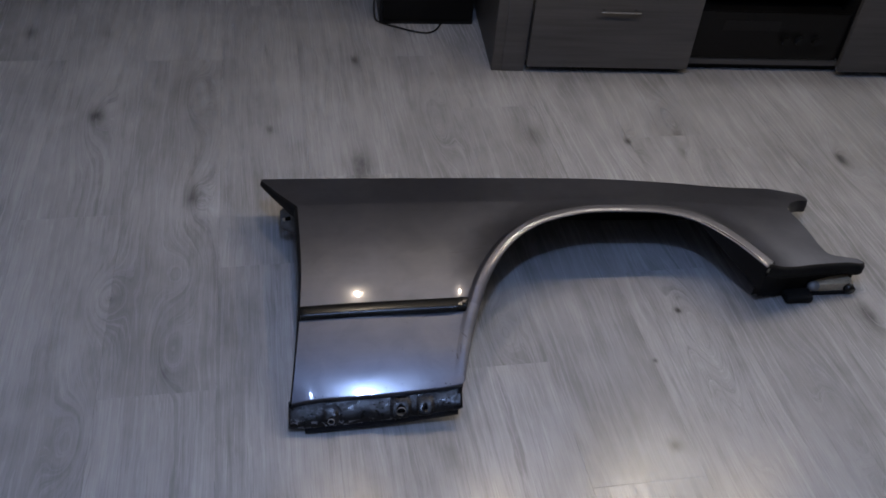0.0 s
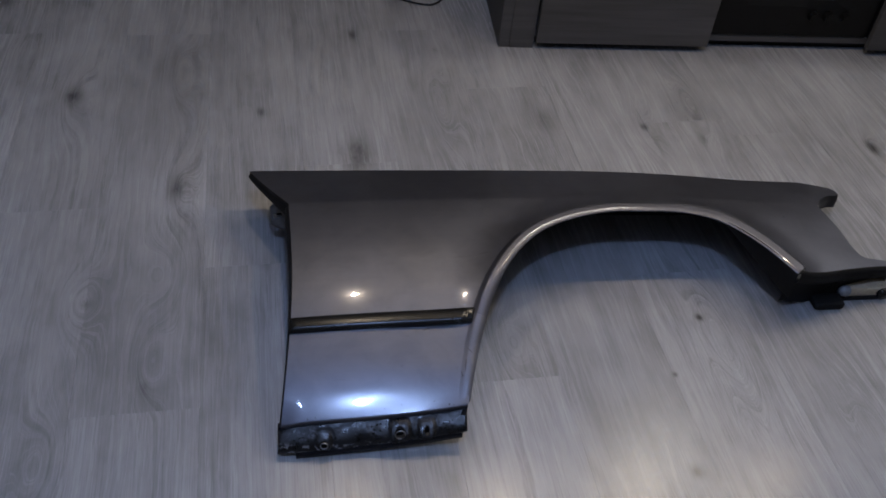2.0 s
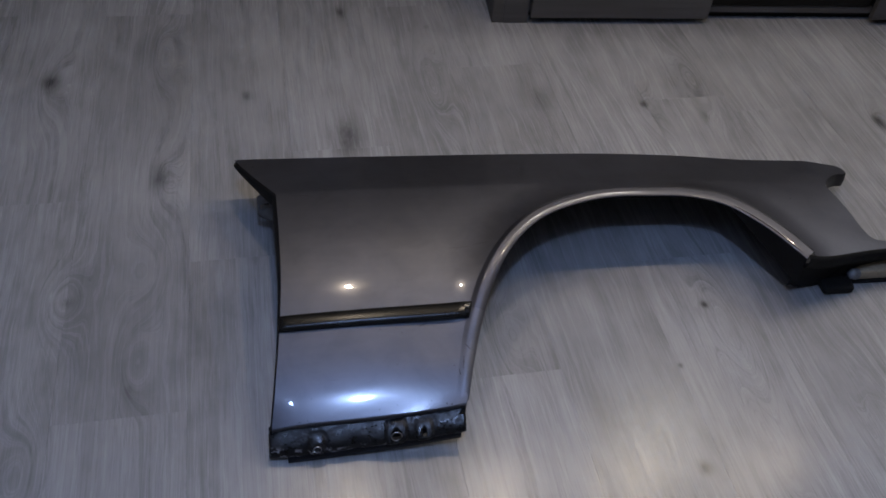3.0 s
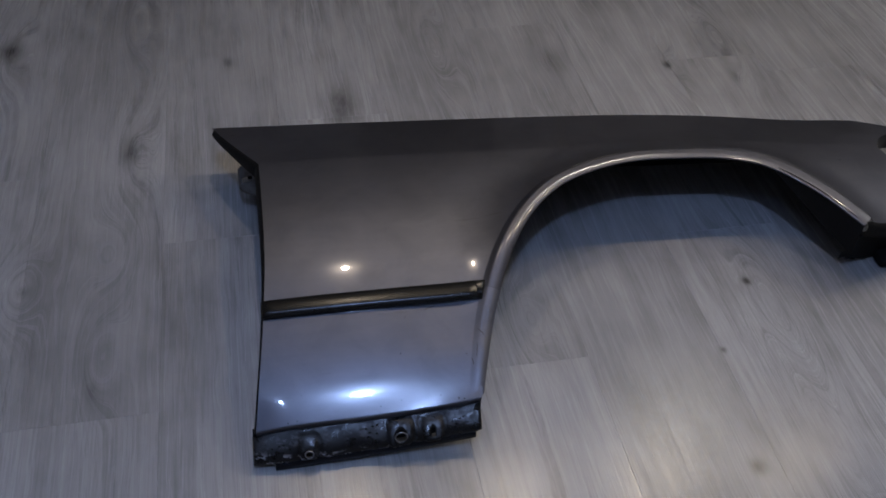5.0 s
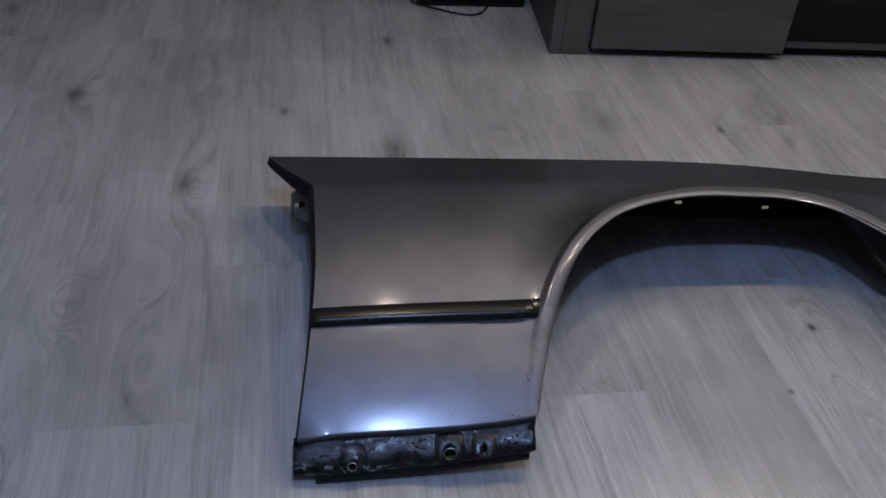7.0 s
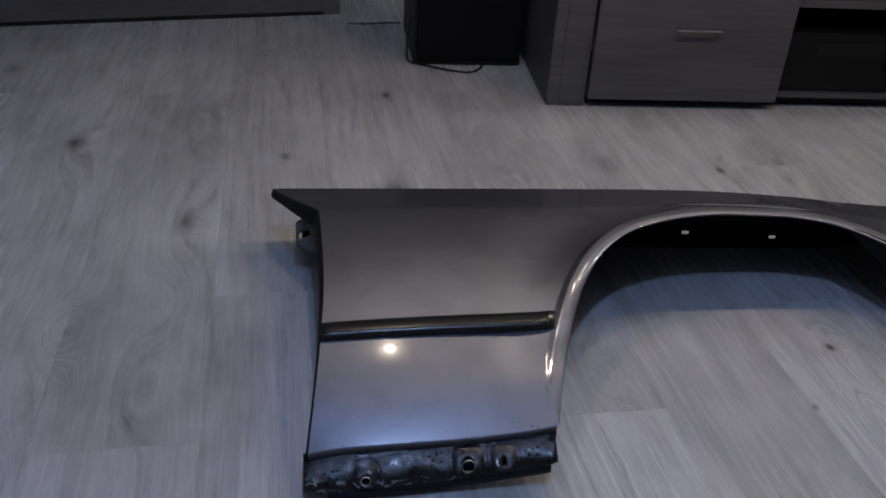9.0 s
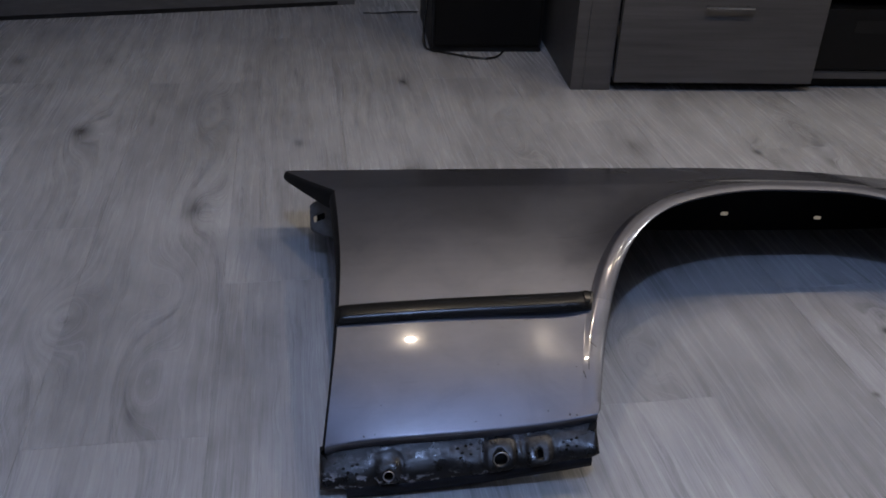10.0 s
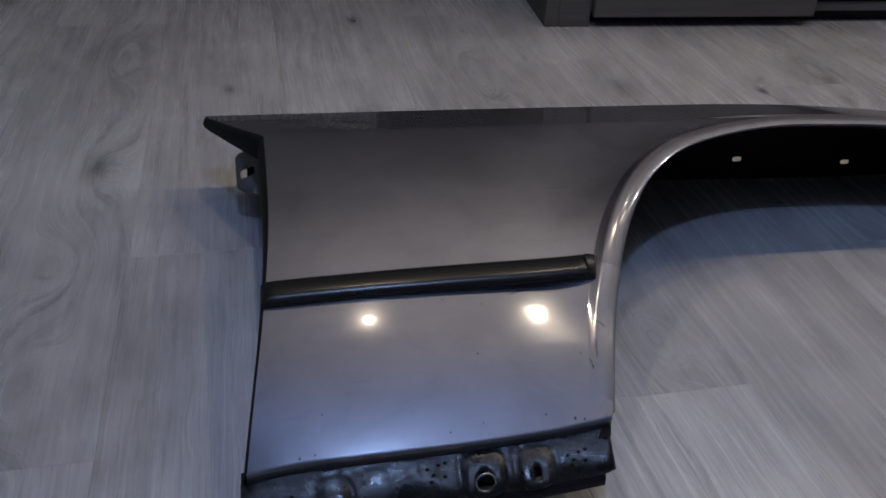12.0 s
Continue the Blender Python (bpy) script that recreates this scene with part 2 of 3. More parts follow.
def flange_material():
    n = Nodes("dirty_bare_flange")
    p = n.place()
    split = n.add("ShaderNodeSeparateXYZ")
    n.put(split.inputs[0], p)
    grime = n.noise(p, 75.0, 5.0, 0.65, 0.4)
    big = n.noise(p, 26.0, 4.0, 0.6)
    base = n.ramp(big, [(0.40, (0.005, 0.005, 0.0052)), (0.56, (0.009, 0.009, 0.0098)), (0.72, (0.032, 0.032, 0.035))])
    base = n.mix(n.ramp(grime, [(0.38, (1.0,)), (0.48, (0.0,))]), base, grey(0.006, (1.05, 1.0, 1.0)))
    # bare metal where the lower edge has been rubbed
    rub = n.math("MULTIPLY", n.ramp(n.noise(n.scaled(p, (1.0, 1.0, 2.2)), 70.0, 5.0, 0.7), [(0.55, (0.0,)), (0.61, (1.0,))]),
                 n.ramp(n.math("MULTIPLY", split.outputs[2], 20.0), [(0.22, (0.0,)), (0.30, (1.0,)), (0.46, (1.0,)), (0.60, (0.06,))]))
    n.set(Base_Color=n.mix(rub, base, grey(0.42, (0.97, 0.98, 1.05))), Metallic=0.35)
    n.set(Roughness=n.ramp(grime, [(0.35, (0.55,)), (0.62, (0.24,))]))
    n.bump(grime, 0.22, 0.0015)
    return n.mat


def board_material():
    n = Nodes("grey_oak_foil")
    p = n.place()
    streak = n.noise(n.scaled(p, (3.0, 90.0, 90.0)), 1.0, 4.0, 0.6)
    slow = n.noise(n.scaled(p, (1.2, 11.0, 11.0)), 1.0, 3.0)
    mixed = n.math("ADD", n.math("MULTIPLY", streak, 0.55), n.math("MULTIPLY", slow, 0.45))
    n.set(Base_Color=n.ramp(mixed, [(0.3, (0.037, 0.0355, 0.034)), (0.7, (0.076, 0.073, 0.070))]), Roughness=0.55, Specular_IOR_Level=0.35)
    n.bump(streak, 0.15, 0.0006)
    return n.mat


FLOOR = floor_material()
PAINT = paint_material()
BOARD = board_material()
FLANGE = flange_material()
TRIM = plain_material("grey_trim", (0.100, 0.102, 0.122), 0.50, 1.0, 0.08, 60.0, 0.0, Coat_Weight=1.0, Coat_Roughness=0.10)
RUBBER = plain_material("black_rubber", (0.0085, 0.0083, 0.0078), 0.21, 0.0, 0.15, 16.0, 0.0, Specular_IOR_Level=0.3)
PRIMER = plain_material("black_underseal", (0.005, 0.005, 0.005), 0.75, 0.0, 0.4, 90.0, 0.4, Specular_IOR_Level=0.2)
HEM = plain_material("dark_painted_hem", (0.007, 0.007, 0.009), 0.5, 0.0, 0.25, 70.0, 0.1, Specular_IOR_Level=0.2)
LAMP_METAL = plain_material("dull_zinc", (0.22, 0.22, 0.22), 0.5, 0.4, 0.3, 120.0, 0.2)
BRACKET = plain_material("dull_grey_steel", (0.10, 0.098, 0.095), 0.5, 0.3, 0.35, 80.0, 0.2)
CHROME = plain_material("worn_chrome", (0.62, 0.62, 0.63), 0.2, 1.0, 0.1, 90.0, 0.0)
STEEL = plain_material("bare_steel", (0.36, 0.36, 0.365), 0.38, 0.8, 0.8, 150.0, 0.3)
FOAM = plain_material("tan_foam", (0.40, 0.32, 0.21), 0.85, 0.0, 0.2, 140.0, 0.5)
BLACK = plain_material("black_lacquer", (0.006, 0.006, 0.006), 0.5, 0.0, 0.2, 50.0, 0.03, Specular_IOR_Level=0.25)
CLOTH = plain_material("black_grille_cloth", (0.004, 0.004, 0.004), 0.85, 0.0, 0.3, 400.0, 0.4, Specular_IOR_Level=0.1)
GLASS_BLACK = plain_material("black_plastic", (0.004, 0.004, 0.004), 0.4, 0.0, 0.2, 60.0, 0.03, Specular_IOR_Level=0.2)
DARK_WALL = plain_material("dark_grey_wall_paint", (0.09, 0.09, 0.092), 0.8, 0.0, 0.05, 25.0, 0.2)
WALL = plain_material("matt_wall_paint", (0.22, 0.217, 0.212), 0.8, 0.0, 0.05, 25.0, 0.2)
CEILING = plain_material("matt_ceiling_paint", (0.60, 0.60, 0.597), 0.85, 0.0, 0.04, 25.0, 0.2)
SUBFLOOR = plain_material("dark_joint", (0.27, 0.27, 0.27), 0.8, 0.0, 0.2, 30.0, 0.1)


# ---- mesh helpers ----
def mesh_object(name, bm, material, smooth=False):
    mesh = bpy.data.meshes.new(name)
    bmesh.ops.recalc_face_normals(bm, faces=bm.faces)
    bm.to_mesh(mesh)
    bm.free()
    mesh.materials.append(material)
    if smooth:
        mesh.polygons.foreach_set("use_smooth", [True] * len(mesh.polygons))
    return new(name, mesh)


def part(name, bm, material, parent, label="", smooth=False):
    """One mesh object under a thing or a part."""
    ob = mesh_object(name, bm, material, smooth)
    ob.parent = parent
    if label:
        tagged(ob, label)
    return ob


def thing(name, label, category, place=(0, 0, 0), group="", kind="", turn=0.0):
    ob = new(name)
    ob.matrix_world = pose(*place, 0, 0, turn)
    ob.empty_display_size = 0.1
    return tagged(ob, label, category, group, kind)


def box(lo, hi, bevel=0.0, steps=2):
    bm = bmesh.new()
    bmesh.ops.create_cube(bm, size=1)
    lo, hi = Vector(lo), Vector(hi)
    for vert in bm.verts:
        vert.co = Vector([(lo[i] + hi[i]) / 2 + vert.co[i] * (hi[i] - lo[i]) for i in range(3)])
    if bevel:
        bmesh.ops.bevel(bm, geom=bm.edges[:], offset=bevel, segments=steps, affect="EDGES", profile=0.6)
    return bm


def spline(points, count):
    """A smooth run of count points through a few given ones."""
    pts = [Vector(p) for p in points]
    pts = [2 * pts[0] - pts[1]] + pts + [2 * pts[-1] - pts[-2]]
    spans = len(pts) - 3
    out = []
    for i in range(count):
        f = i / (count - 1) * spans
        k = min(int(f), spans - 1)
        f -= k
        a, b, c, d = pts[k:k + 4]
        out.append(0.5 * (2 * b + (c - a) * f + (2 * a - 5 * b + 4 * c - d) * f * f + (3 * b - a - 3 * c + d) * f ** 3))
    return out


def inside(points, loop):
    """Which of the points (n x 2) lie inside the closed loop."""
    result = np.zeros(len(points), bool)
    x, y = points[:, 0], points[:, 1]
    for (ax, ay), (bx, by) in zip(loop, np.roll(loop, -1, 0)):
        if ay != by:
            cross = ((ay > y) != (by > y)) & (x < (bx - ax) * (y - ay) / (by - ay) + ax)
            result ^= cross
    return result


def gap_to(points, line):
    """Distance of each point from an open line, both in the plan."""
    best = np.full(len(points), 1e9)
    for a, b in zip(line, line[1:]):
        d = b - a
        f = np.clip(((points - a) @ d) / max(d @ d, 1e-12), 0, 1)
        best = np.minimum(best, np.linalg.norm(points - a - f[:, None] * d, axis=1))
    return best


def sheet(outline, holes, step, lift):
    """A pressed sheet: a flat outline with holes, filled evenly and carried into space by lift(points)."""
    from mathutils.geometry import delaunay_2d_cdt
    loops = [np.array(outline, float)] + [np.array(h, float) for h in holes]
    verts, edges = [], []
    for loop in loops:
        base = len(verts)
        verts += [tuple(p) for p in loop]
        edges += [(base + i, base + (i + 1) % len(loop)) for i in range(len(loop))]
    lo, hi = loops[0].min(0), loops[0].max(0)
    gx, gy = np.meshgrid(np.arange(lo[0], hi[0], step), np.arange(lo[1], hi[1], step))
    grid = np.stack([gx.ravel(), gy.ravel()], 1)
    keep = inside(grid, loops[0])
    for loop in loops[1:]:
        keep &= ~inside(grid, loop)
    for loop in loops:
        keep &= gap_to(grid, np.vstack([loop, loop[:1]])) > step * 0.45
    verts += [tuple(p) for p in grid[keep]]
    out = delaunay_2d_cdt([Vector(p) for p in verts], edges, [], 0, 1e-6)
    pts = np.array([tuple(p) for p in out[0]])
    tris = [f for f in out[2]]
    mids = np.array([pts[list(f)].mean(0) for f in tris])
    ok = inside(mids, loops[0])
    for loop in loops[1:]:
        ok &= ~inside(mids, loop)
    place = lift(pts)
    bm = bmesh.new()
    made = [bm.verts.new(p) for p in place]
    for f, good in zip(tris, ok):
        a, b, c = (pts[i] for i in f[:3])
        twice = (b[0] - a[0]) * (c[1] - a[1]) - (b[1] - a[1]) * (c[0] - a[0])
        if good and abs(twice) > 2e-8:
            bm.faces.new([made[i] for i in (f if twice > 0 else f[::-1])])
    bmesh.ops.delete(bm, geom=[w for w in bm.verts if not w.link_faces], context="VERTS")
    return bm


def ribbon(rows, closed=False):
    """Faces between rows of points of equal length; closed: the section of each row is a ring."""
    bm = bmesh.new()
    made = [[bm.verts.new(p) for p in row] for row in rows]
    for a, b in zip(made, made[1:]):
        count = len(a)
        for i in range(count if closed else count - 1):
            j = (i + 1) % count
            bm.faces.new((a[i], a[j], b[j], b[i]))
    if closed:
        bm.faces.new(made[0])
        bm.faces.new(made[-1][::-1])
    return bm


def tube(points, radius, sides=8):
    rows = []
    for i, p in enumerate(points):
        way = (points[min(i + 1, len(points) - 1)] - points[max(i - 1, 0)]).normalized()
        side = way.cross(Vector((0, 0, 1)))
        side = side.normalized() if side.length > 1e-4 else Vector((1, 0, 0))
        up = side.cross(way)
        rows.append([p + radius * (math.cos(k * math.tau / sides) * side + math.sin(k * math.tau / sides) * up) for k in range(sides)])
    return ribbon(rows, True)


def ring(cx, cy, r, count=20):
    return [(cx + r * math.cos(k * math.tau / count), cy + r * math.sin(k * math.tau / count)) for k in range(count)]


def slot(cx, cy, w, h, r=0.003):
    out = []
    for sx, sy, start in ((1, 1, 0), (-1, 1, 90), (-1, -1, 180), (1, -1, 270)):
        for k in range(4):
            a = math.radians(start + k * 30)
            out.append((cx + sx * (w / 2 - r) + r * math.cos(a), cy + sy * (h / 2 - r) + r * math.sin(a)))
    return out


# ---- the fender's pressed shape ----
# slope of the skin from the sill end up to the bonnet edge, and the height that it sums up to
SLOPE_Y = (0.70, 0.786, 0.80, 0.82, 0.84, 0.87, 0.90, 0.92, 1.00, 1.13, 1.25, 1.45)
SLOPE = (0.575, 0.575, 0.57, 0.53, 0.44, 0.36, 0.31, 0.29, 0.25, 0.052, -0.095, -0.105)
FALL_Y = np.linspace(0.70, 1.45, 751)
FALL_Z = np.cumsum(np.interp(FALL_Y, SLOPE_Y, SLOPE)) * 0.001
FALL_Z = FALL_Z - np.interp(0.786, FALL_Y, FALL_Z) + 0.056


def skin(x, y):
    """Height of the fender's bare skin over the floor."""
    x, y = np.asarray(x, float), np.asarray(y, float)
    z = np.interp(y, FALL_Y, FALL_Z)
    front = np.clip(x - 0.25, 0, None)
    bow = np.clip(x - 0.05, 0, None) ** 2
    d3 = y - (1.255 + 0.05 * bow + 0.02 * front)
    crease = 0.005
    over = np.where(d3 > crease, d3, np.where(d3 < -crease, 0, (d3 + crease) ** 2 / (4 * crease)))
    z = z - (0.155 - 0.08 * front) * over
    z = z - 0.175 * bow - 0.10 * front * (np.minimum(y, 1.255 + 0.05 * bow) - 1.12)
    lift = np.clip((x - 0.42) / 0.2, 0, 1)
    z = z + 0.013 * lift * lift * np.clip((y - 1.16) / 0.16, 0, 1)
    reach = np.clip((np.minimum(x, -0.22) + 0.56) / 0.32, 0, None)
    low = np.clip((0.91 - y) / 0.125, 0, 1)
    z = z + 0.027 * reach ** 4 * low * low
    low = np.clip((0.875 - y) / 0.09, 0, 1)
    low = low * low * (3 - 2 * low)
    side = np.minimum(x, -0.22) + 0.434
    z = z - (0.024 * side + 0.115 * side * side) * low
    # slight crown across the door side, and a curl at its lower rear corner
    off = x + 0.34
    off = np.where(off > 0, 0.14 * np.tanh(off / 0.14), off)
    z = z + (0.003 - 0.147 * off * off) * np.clip((1.35 - y) / 0.25, 0, 1)
    z = z - 1.6 * np.clip(-0.50 - x, 0, None) ** 2 * low
    return z


ARCH = [(p.x, p.y) for p in spline([(-0.242, 0.784, 0), (-0.222, 0.858, 0), (-0.196, 0.935, 0), (-0.162, 1.009, 0), (-0.1135, 1.0785, 0),
        (-0.054, 1.132, 0), (0.016, 1.164, 0), (0.091, 1.181, 0), (0.170, 1.183, 0), (0.250, 1.181, 0), (0.325, 1.162, 0),
        (0.388, 1.108, 0), (0.448, 1.030, 0)], 140)]
ARCH_LINE = np.array(ARCH)


def pressed(points):
    """Skin with the flare that swells towards the wheel arch."""
    points = np.asarray(points, float)
    near = gap_to(points, ARCH_LINE)
    high = np.clip((points[:, 1] - 0.93) / 0.10, 0, 1)
    high = high * high * (3 - 2 * high)
    reach = 0.060 + 0.030 * np.clip((points[:, 1] - 0.86) / 0.16, 0, 1) + 0.015 * high
    grow = np.clip(1 - np.clip(near - 0.013, 0, None) / reach, 0, 1)
    flare = (0.0215 + 0.0025 * high) * grow ** 2.4
    low = np.clip((points[:, 1] - 0.826) / 0.232, 0, 1)
    z = skin(points[:, 0], points[:, 1]) + flare * low * low * (3 - 2 * low)
    return np.column_stack([points, z])


def arch_side(i):
    """Plan direction from the wheel arch out to the skin, and the rim's width there."""
    x, y = ARCH[i]
    a, b = Vector(ARCH[max(i - 1, 0)]), Vector(ARCH[min(i + 1, len(ARCH) - 1)])
    way = (b - a).normalized()
    wide = 0.0205 * (0.72 + 0.28 * min(1.0, max(0.0, (y - 0.785) / 0.12)))
    return Vector((-way.y, way.x)), wide * (1 + 0.25 * min(1.0, max(0.0, (x - 0.25) / 0.12)))


def on_skin(x, y):
    return Vector(pressed(np.array([[x, y]]))[0])


def top_edge(x):
    return 1.385 - 0.045 * x - 0.03 * x * x + 0.08 * np.maximum(0.0, x - 0.05) ** 2 + 0.009 * np.exp(-((x - 0.60) / 0.11) ** 2)


def fender_outline():
    left = [(p.x, p.y) for p in spline([(-0.547, 1.25, 0), (-0.542, 1.14, 0), (-0.540, 1.04, 0), (-0.545, 0.94, 0), (-0.553, 0.857, 0),
            (-0.5615, 0.792, 0)], 60)]
    bottom = [(-0.5615 + 0.3205 * k / 40, 0.792 + 0.0055 * (k / 40) ** 1.5 - 0.0008 * math.sin(math.pi * k / 40)) for k in range(1, 40)]
    nose = [(p.x, p.y) for p in spline([(0.469, 1.038, 0), (0.530, 1.057, 0), (0.611, 1.078, 0), (0.690, 1.096, 0), (0.723, 1.099, 0),
            (0.733, 1.107, 0), (0.718, 1.114, 0), (0.684, 1.1135, 0), (0.650, 1.115, 0), (0.6365, 1.136, 0), (0.630, 1.187, 0),
            (0.621, 1.231, 0), (0.613, 1.274, 0)], 90)]
    hook = [(p.x, p.y) for p in spline([(0.613, 1.274, 0), (0.636, 1.304, 0), (0.6715, 1.331, 0), (0.7035, 1.344, 0), (0.713, 1.362, 0),
            (0.702, 1.377, 0), (0.660, top_edge(0.660), 0)], 40)][1:]
    top = [(x, top_edge(x)) for x in np.linspace(0.655, -0.625, 150)]
    tip = [(-0.632, 1.400), (-0.628, 1.394)] + [(-0.628 + 0.082 * k / 14, 1.394 - 0.144 * (k / 14) ** 0.9) for k in range(1, 14)]
    return left, bottom, nose, hook, top, tip


def build_fender():
    fender = thing("car_fender", "used grey metallic car front fender lying face up on the floor", "car fender", (0, 1.1, 0))
    left, bottom, nose, hook, top, tip = fender_outline()
    shift = Matrix.Translation((0, -1.1, 0))

    def add(name, bm, material, label="", parent=fender, smooth=True):
        bm.transform(shift)
        return part(name, bm, material, parent, label, smooth)

    rim = []
    for i, (x, y) in enumerate(ARCH):
        out, wide = arch_side(i)
        cover = 1.05 if y > 0.815 else 0.15
        rim.append((x + out.x * wide * cover, max(y + out.y * wide * cover, 0.7975)))
    loop = left + bottom[:-2] + rim + nose + hook + top[1:] + tip
    panel = add("outer_panel", sheet(loop, [], 0.0065, pressed), PAINT, "grey metallic painted outer skin with fine scratches")
    mesh = panel.data
    flat = np.zeros(len(mesh.vertices) * 3)
    mesh.vertices.foreach_get("co", flat)
    flat = flat.reshape(-1, 3)[:, :2] + np.array([0, 1.1])
    e = 0.005
    sx = (pressed(flat + [e, 0])[:, 2] - pressed(flat - [e, 0])[:, 2]) / (2 * e)
    sy = (pressed(flat + [0, e])[:, 2] - pressed(flat - [0, e])[:, 2]) / (2 * e)
    normal = np.column_stack([-sx, -sy, np.ones(len(flat))])
    normal /= np.linalg.norm(normal, axis=1)[:, None]
    if sum(p.normal.z for p in mesh.polygons) < 0:
        mesh.flip_normals()
    mesh.normals_split_custom_set_from_vertices(normal.tolist())
    add("inner_skin", sheet(loop, [], 0.012, lambda pts: pressed(pts) - np.array([0, 0, 0.0016])), PRIMER, "black underside of the skin")

    # rolled lip of the arch: short return downwards, all along
    rows = []
    for i, (x, y) in enumerate(ARCH):
        a, b = Vector(ARCH[max(i - 1, 0)]), Vector(ARCH[min(i + 1, len(ARCH) - 1)])
        way = (b - a).normalized()
        inn = Vector((way.y, -way.x, 0))
        p = on_skin(x, y)
        rows.append([p + inn * u + Vector((0, 0, w)) for u, w in ((-0.003, -0.0095), (-0.006, -0.011), (-0.014, -0.015), (-0.024, -0.019))])
    add("arch_lip", ribbon(rows), PRIMER, "black folded inner lip of the arch")
    # rounded rim over the lip: body colour up to the moulding, a satin strip from there forwards
    first = next(i for i, (x, y) in enumerate(ARCH) if y > 0.945)

    start = next(i for i, (x, y) in enumerate(ARCH) if y > 0.7975)

    def bead(indices, grow):
        rows = []
        for i in indices:
            x, y = ARCH[i]
            out, wide = arch_side(i)
            edge = on_skin(x + out.x * wide, y + out.y * wide).z
            soft = min(1.0, max(0.0, (y - 0.80) / 0.22))
            soft = (0.35 + 0.65 * soft) * min(1.0, max(0.0, (y - 0.797) / 0.035))
            crest = edge + 0.0032 * soft
            low = min(crest - 0.003, on_skin(x, y).z - 0.0045 * soft)
            row = []
            for g, h in ((1.45, -0.0003), (1.32, 0.0003), (1.18, 0.0012), (1.05, 0.0021), (0.92, 0.0029)):
                p = on_skin(x + out.x * wide * g, y + out.y * wide * g)
                row.append(p + Vector((0, 0, h * soft + grow)))
            for g in (0.80, 0.68, 0.56, 0.44, 0.32, 0.21, 0.11, 0.04, 0.0):
                f = 1 - g / 0.80
                row.append(Vector((x + out.x * wide * g, y + out.y * wide * g, crest - (crest - low) * f ** 2.8 + grow)))
            row.append(Vector((x + out.x * 0.002, y + out.y * 0.002, low - 0.003)))
            row.append(Vector((x + out.x * 0.010, y + out.y * 0.010, low - 0.007)))
            rows.append(row)
        return ribbon(rows)

    add("arch_bead", bead(range(start, first + 1), 0.0), PAINT, "rounded arch edge in body colour")
    add("arch_trim", bead(range(first, len(ARCH)), 0.0003), TRIM, "glossy grey wheel arch trim strip")

    # return flange along the door edge
    rows = []
    for x, y in left:
        p = on_skin(x, y)
        g = 0.32 + 0.25 * max(0.0, min(1.0, (y - 0.88) / 0.3))
        rows.append([p + Vector(o) for o in ((0, 0, -0.0005), (-0.006 * g, 0, -0.003), (-0.012 * g, 0, -0.009), (-0.015 * g, 0, -0.020), (-0.014 * g, 0, -0.030))])
    add("door_edge_flange", ribbon(rows), PRIMER, "dark folded door edge")
    # slanted flange below the pointed rear corner
    rows = []
    for k in range(15):
        f = k / 14
        x, y = -0.628 + 0.082 * f, 1.394 - 0.144 * f ** 0.9
        p = on_skin(x, y)
        rows.append([p, p + Vector((-0.003, -0.003, -0.002)), p + Vector((-0.005, -0.005, -0.008)), p + Vector((-0.003, -0.004, -0.014 - 0.02 * f))])
    add("rear_corner_flange", ribbon(rows), PRIMER)
    # hinge bracket with its slot
    def bracket_lift(pts):
        return np.column_stack([-0.588 + pts[:, 0], 1.308 - 0.25 * pts[:, 1] - 0.2 * pts[:, 0], 0.100 - 0.92 * pts[:, 1] + 0.5 * pts[:, 0]])
    plate = sheet([(0, 0.006), (0.004, 0.002), (0.05, 0), (0.056, 0.03), (0.053, 0.085), (0.032, 0.074), (0.010, 0.058), (0.002, 0.050), (0.0, 0.045)], [slot(0.0145, 0.032, 0.019, 0.011, 0.003)], 0.006, bracket_lift)
    plate_ob = add("mounting_bracket", plate, BRACKET, "dull grey mounting bracket with a slotted hole")
    solid = plate_ob.modifiers.new("thickness", "SOLIDIFY")
    solid.thickness = 0.0015

    # rail under the bonnet edge, down to the floor, with slots
    slots = [(0.146, 0.029), (0.322, 0.023), (-0.05, 0.036), (-0.25, 0.036), (0.50, 0.030)]
    def rail_lift(pts):
        x = pts[:, 0]
        y = top_edge(x) - 0.012
        head = skin(x, top_edge(x)) - 0.004
        f = pts[:, 1] / 0.1
        return np.column_stack([x, y + 0.008 * f, 0.0005 + f * (head - 0.0005)])
    edge = [(x, 0.0) for x in np.linspace(-0.58, 0.63, 60)] + [(x, 0.1) for x in np.linspace(0.63, -0.58, 60)]
    rail = add("bonnet_rail", sheet(edge, [slot(sx, sz, 0.0145, 0.0068, 0.0025) for sx, sz in slots], 0.02, rail_lift), PRIMER, "black underside rail with slotted holes", smooth=False)
    solid = rail.modifiers.new("thickness", "SOLIDIFY")
    solid.thickness = 0.0015
    # folded edge over the rail
    rows = []
    for x, y in top:
        p = on_skin(x, y)
        rows.append([p + Vector(o) for o in ((0, 0, 0), (0, 0.003, -0.002), (0, 0.0025, -0.006), (0, -0.004, -0.009), (0, -0.012, -0.010))])
    add("bonnet_edge_fold", ribbon(rows), PAINT)

    # sill end: hem, pressed plate with holes, lower lip
    def along(f):
        return -0.564 + 0.320 * f
    rows = []
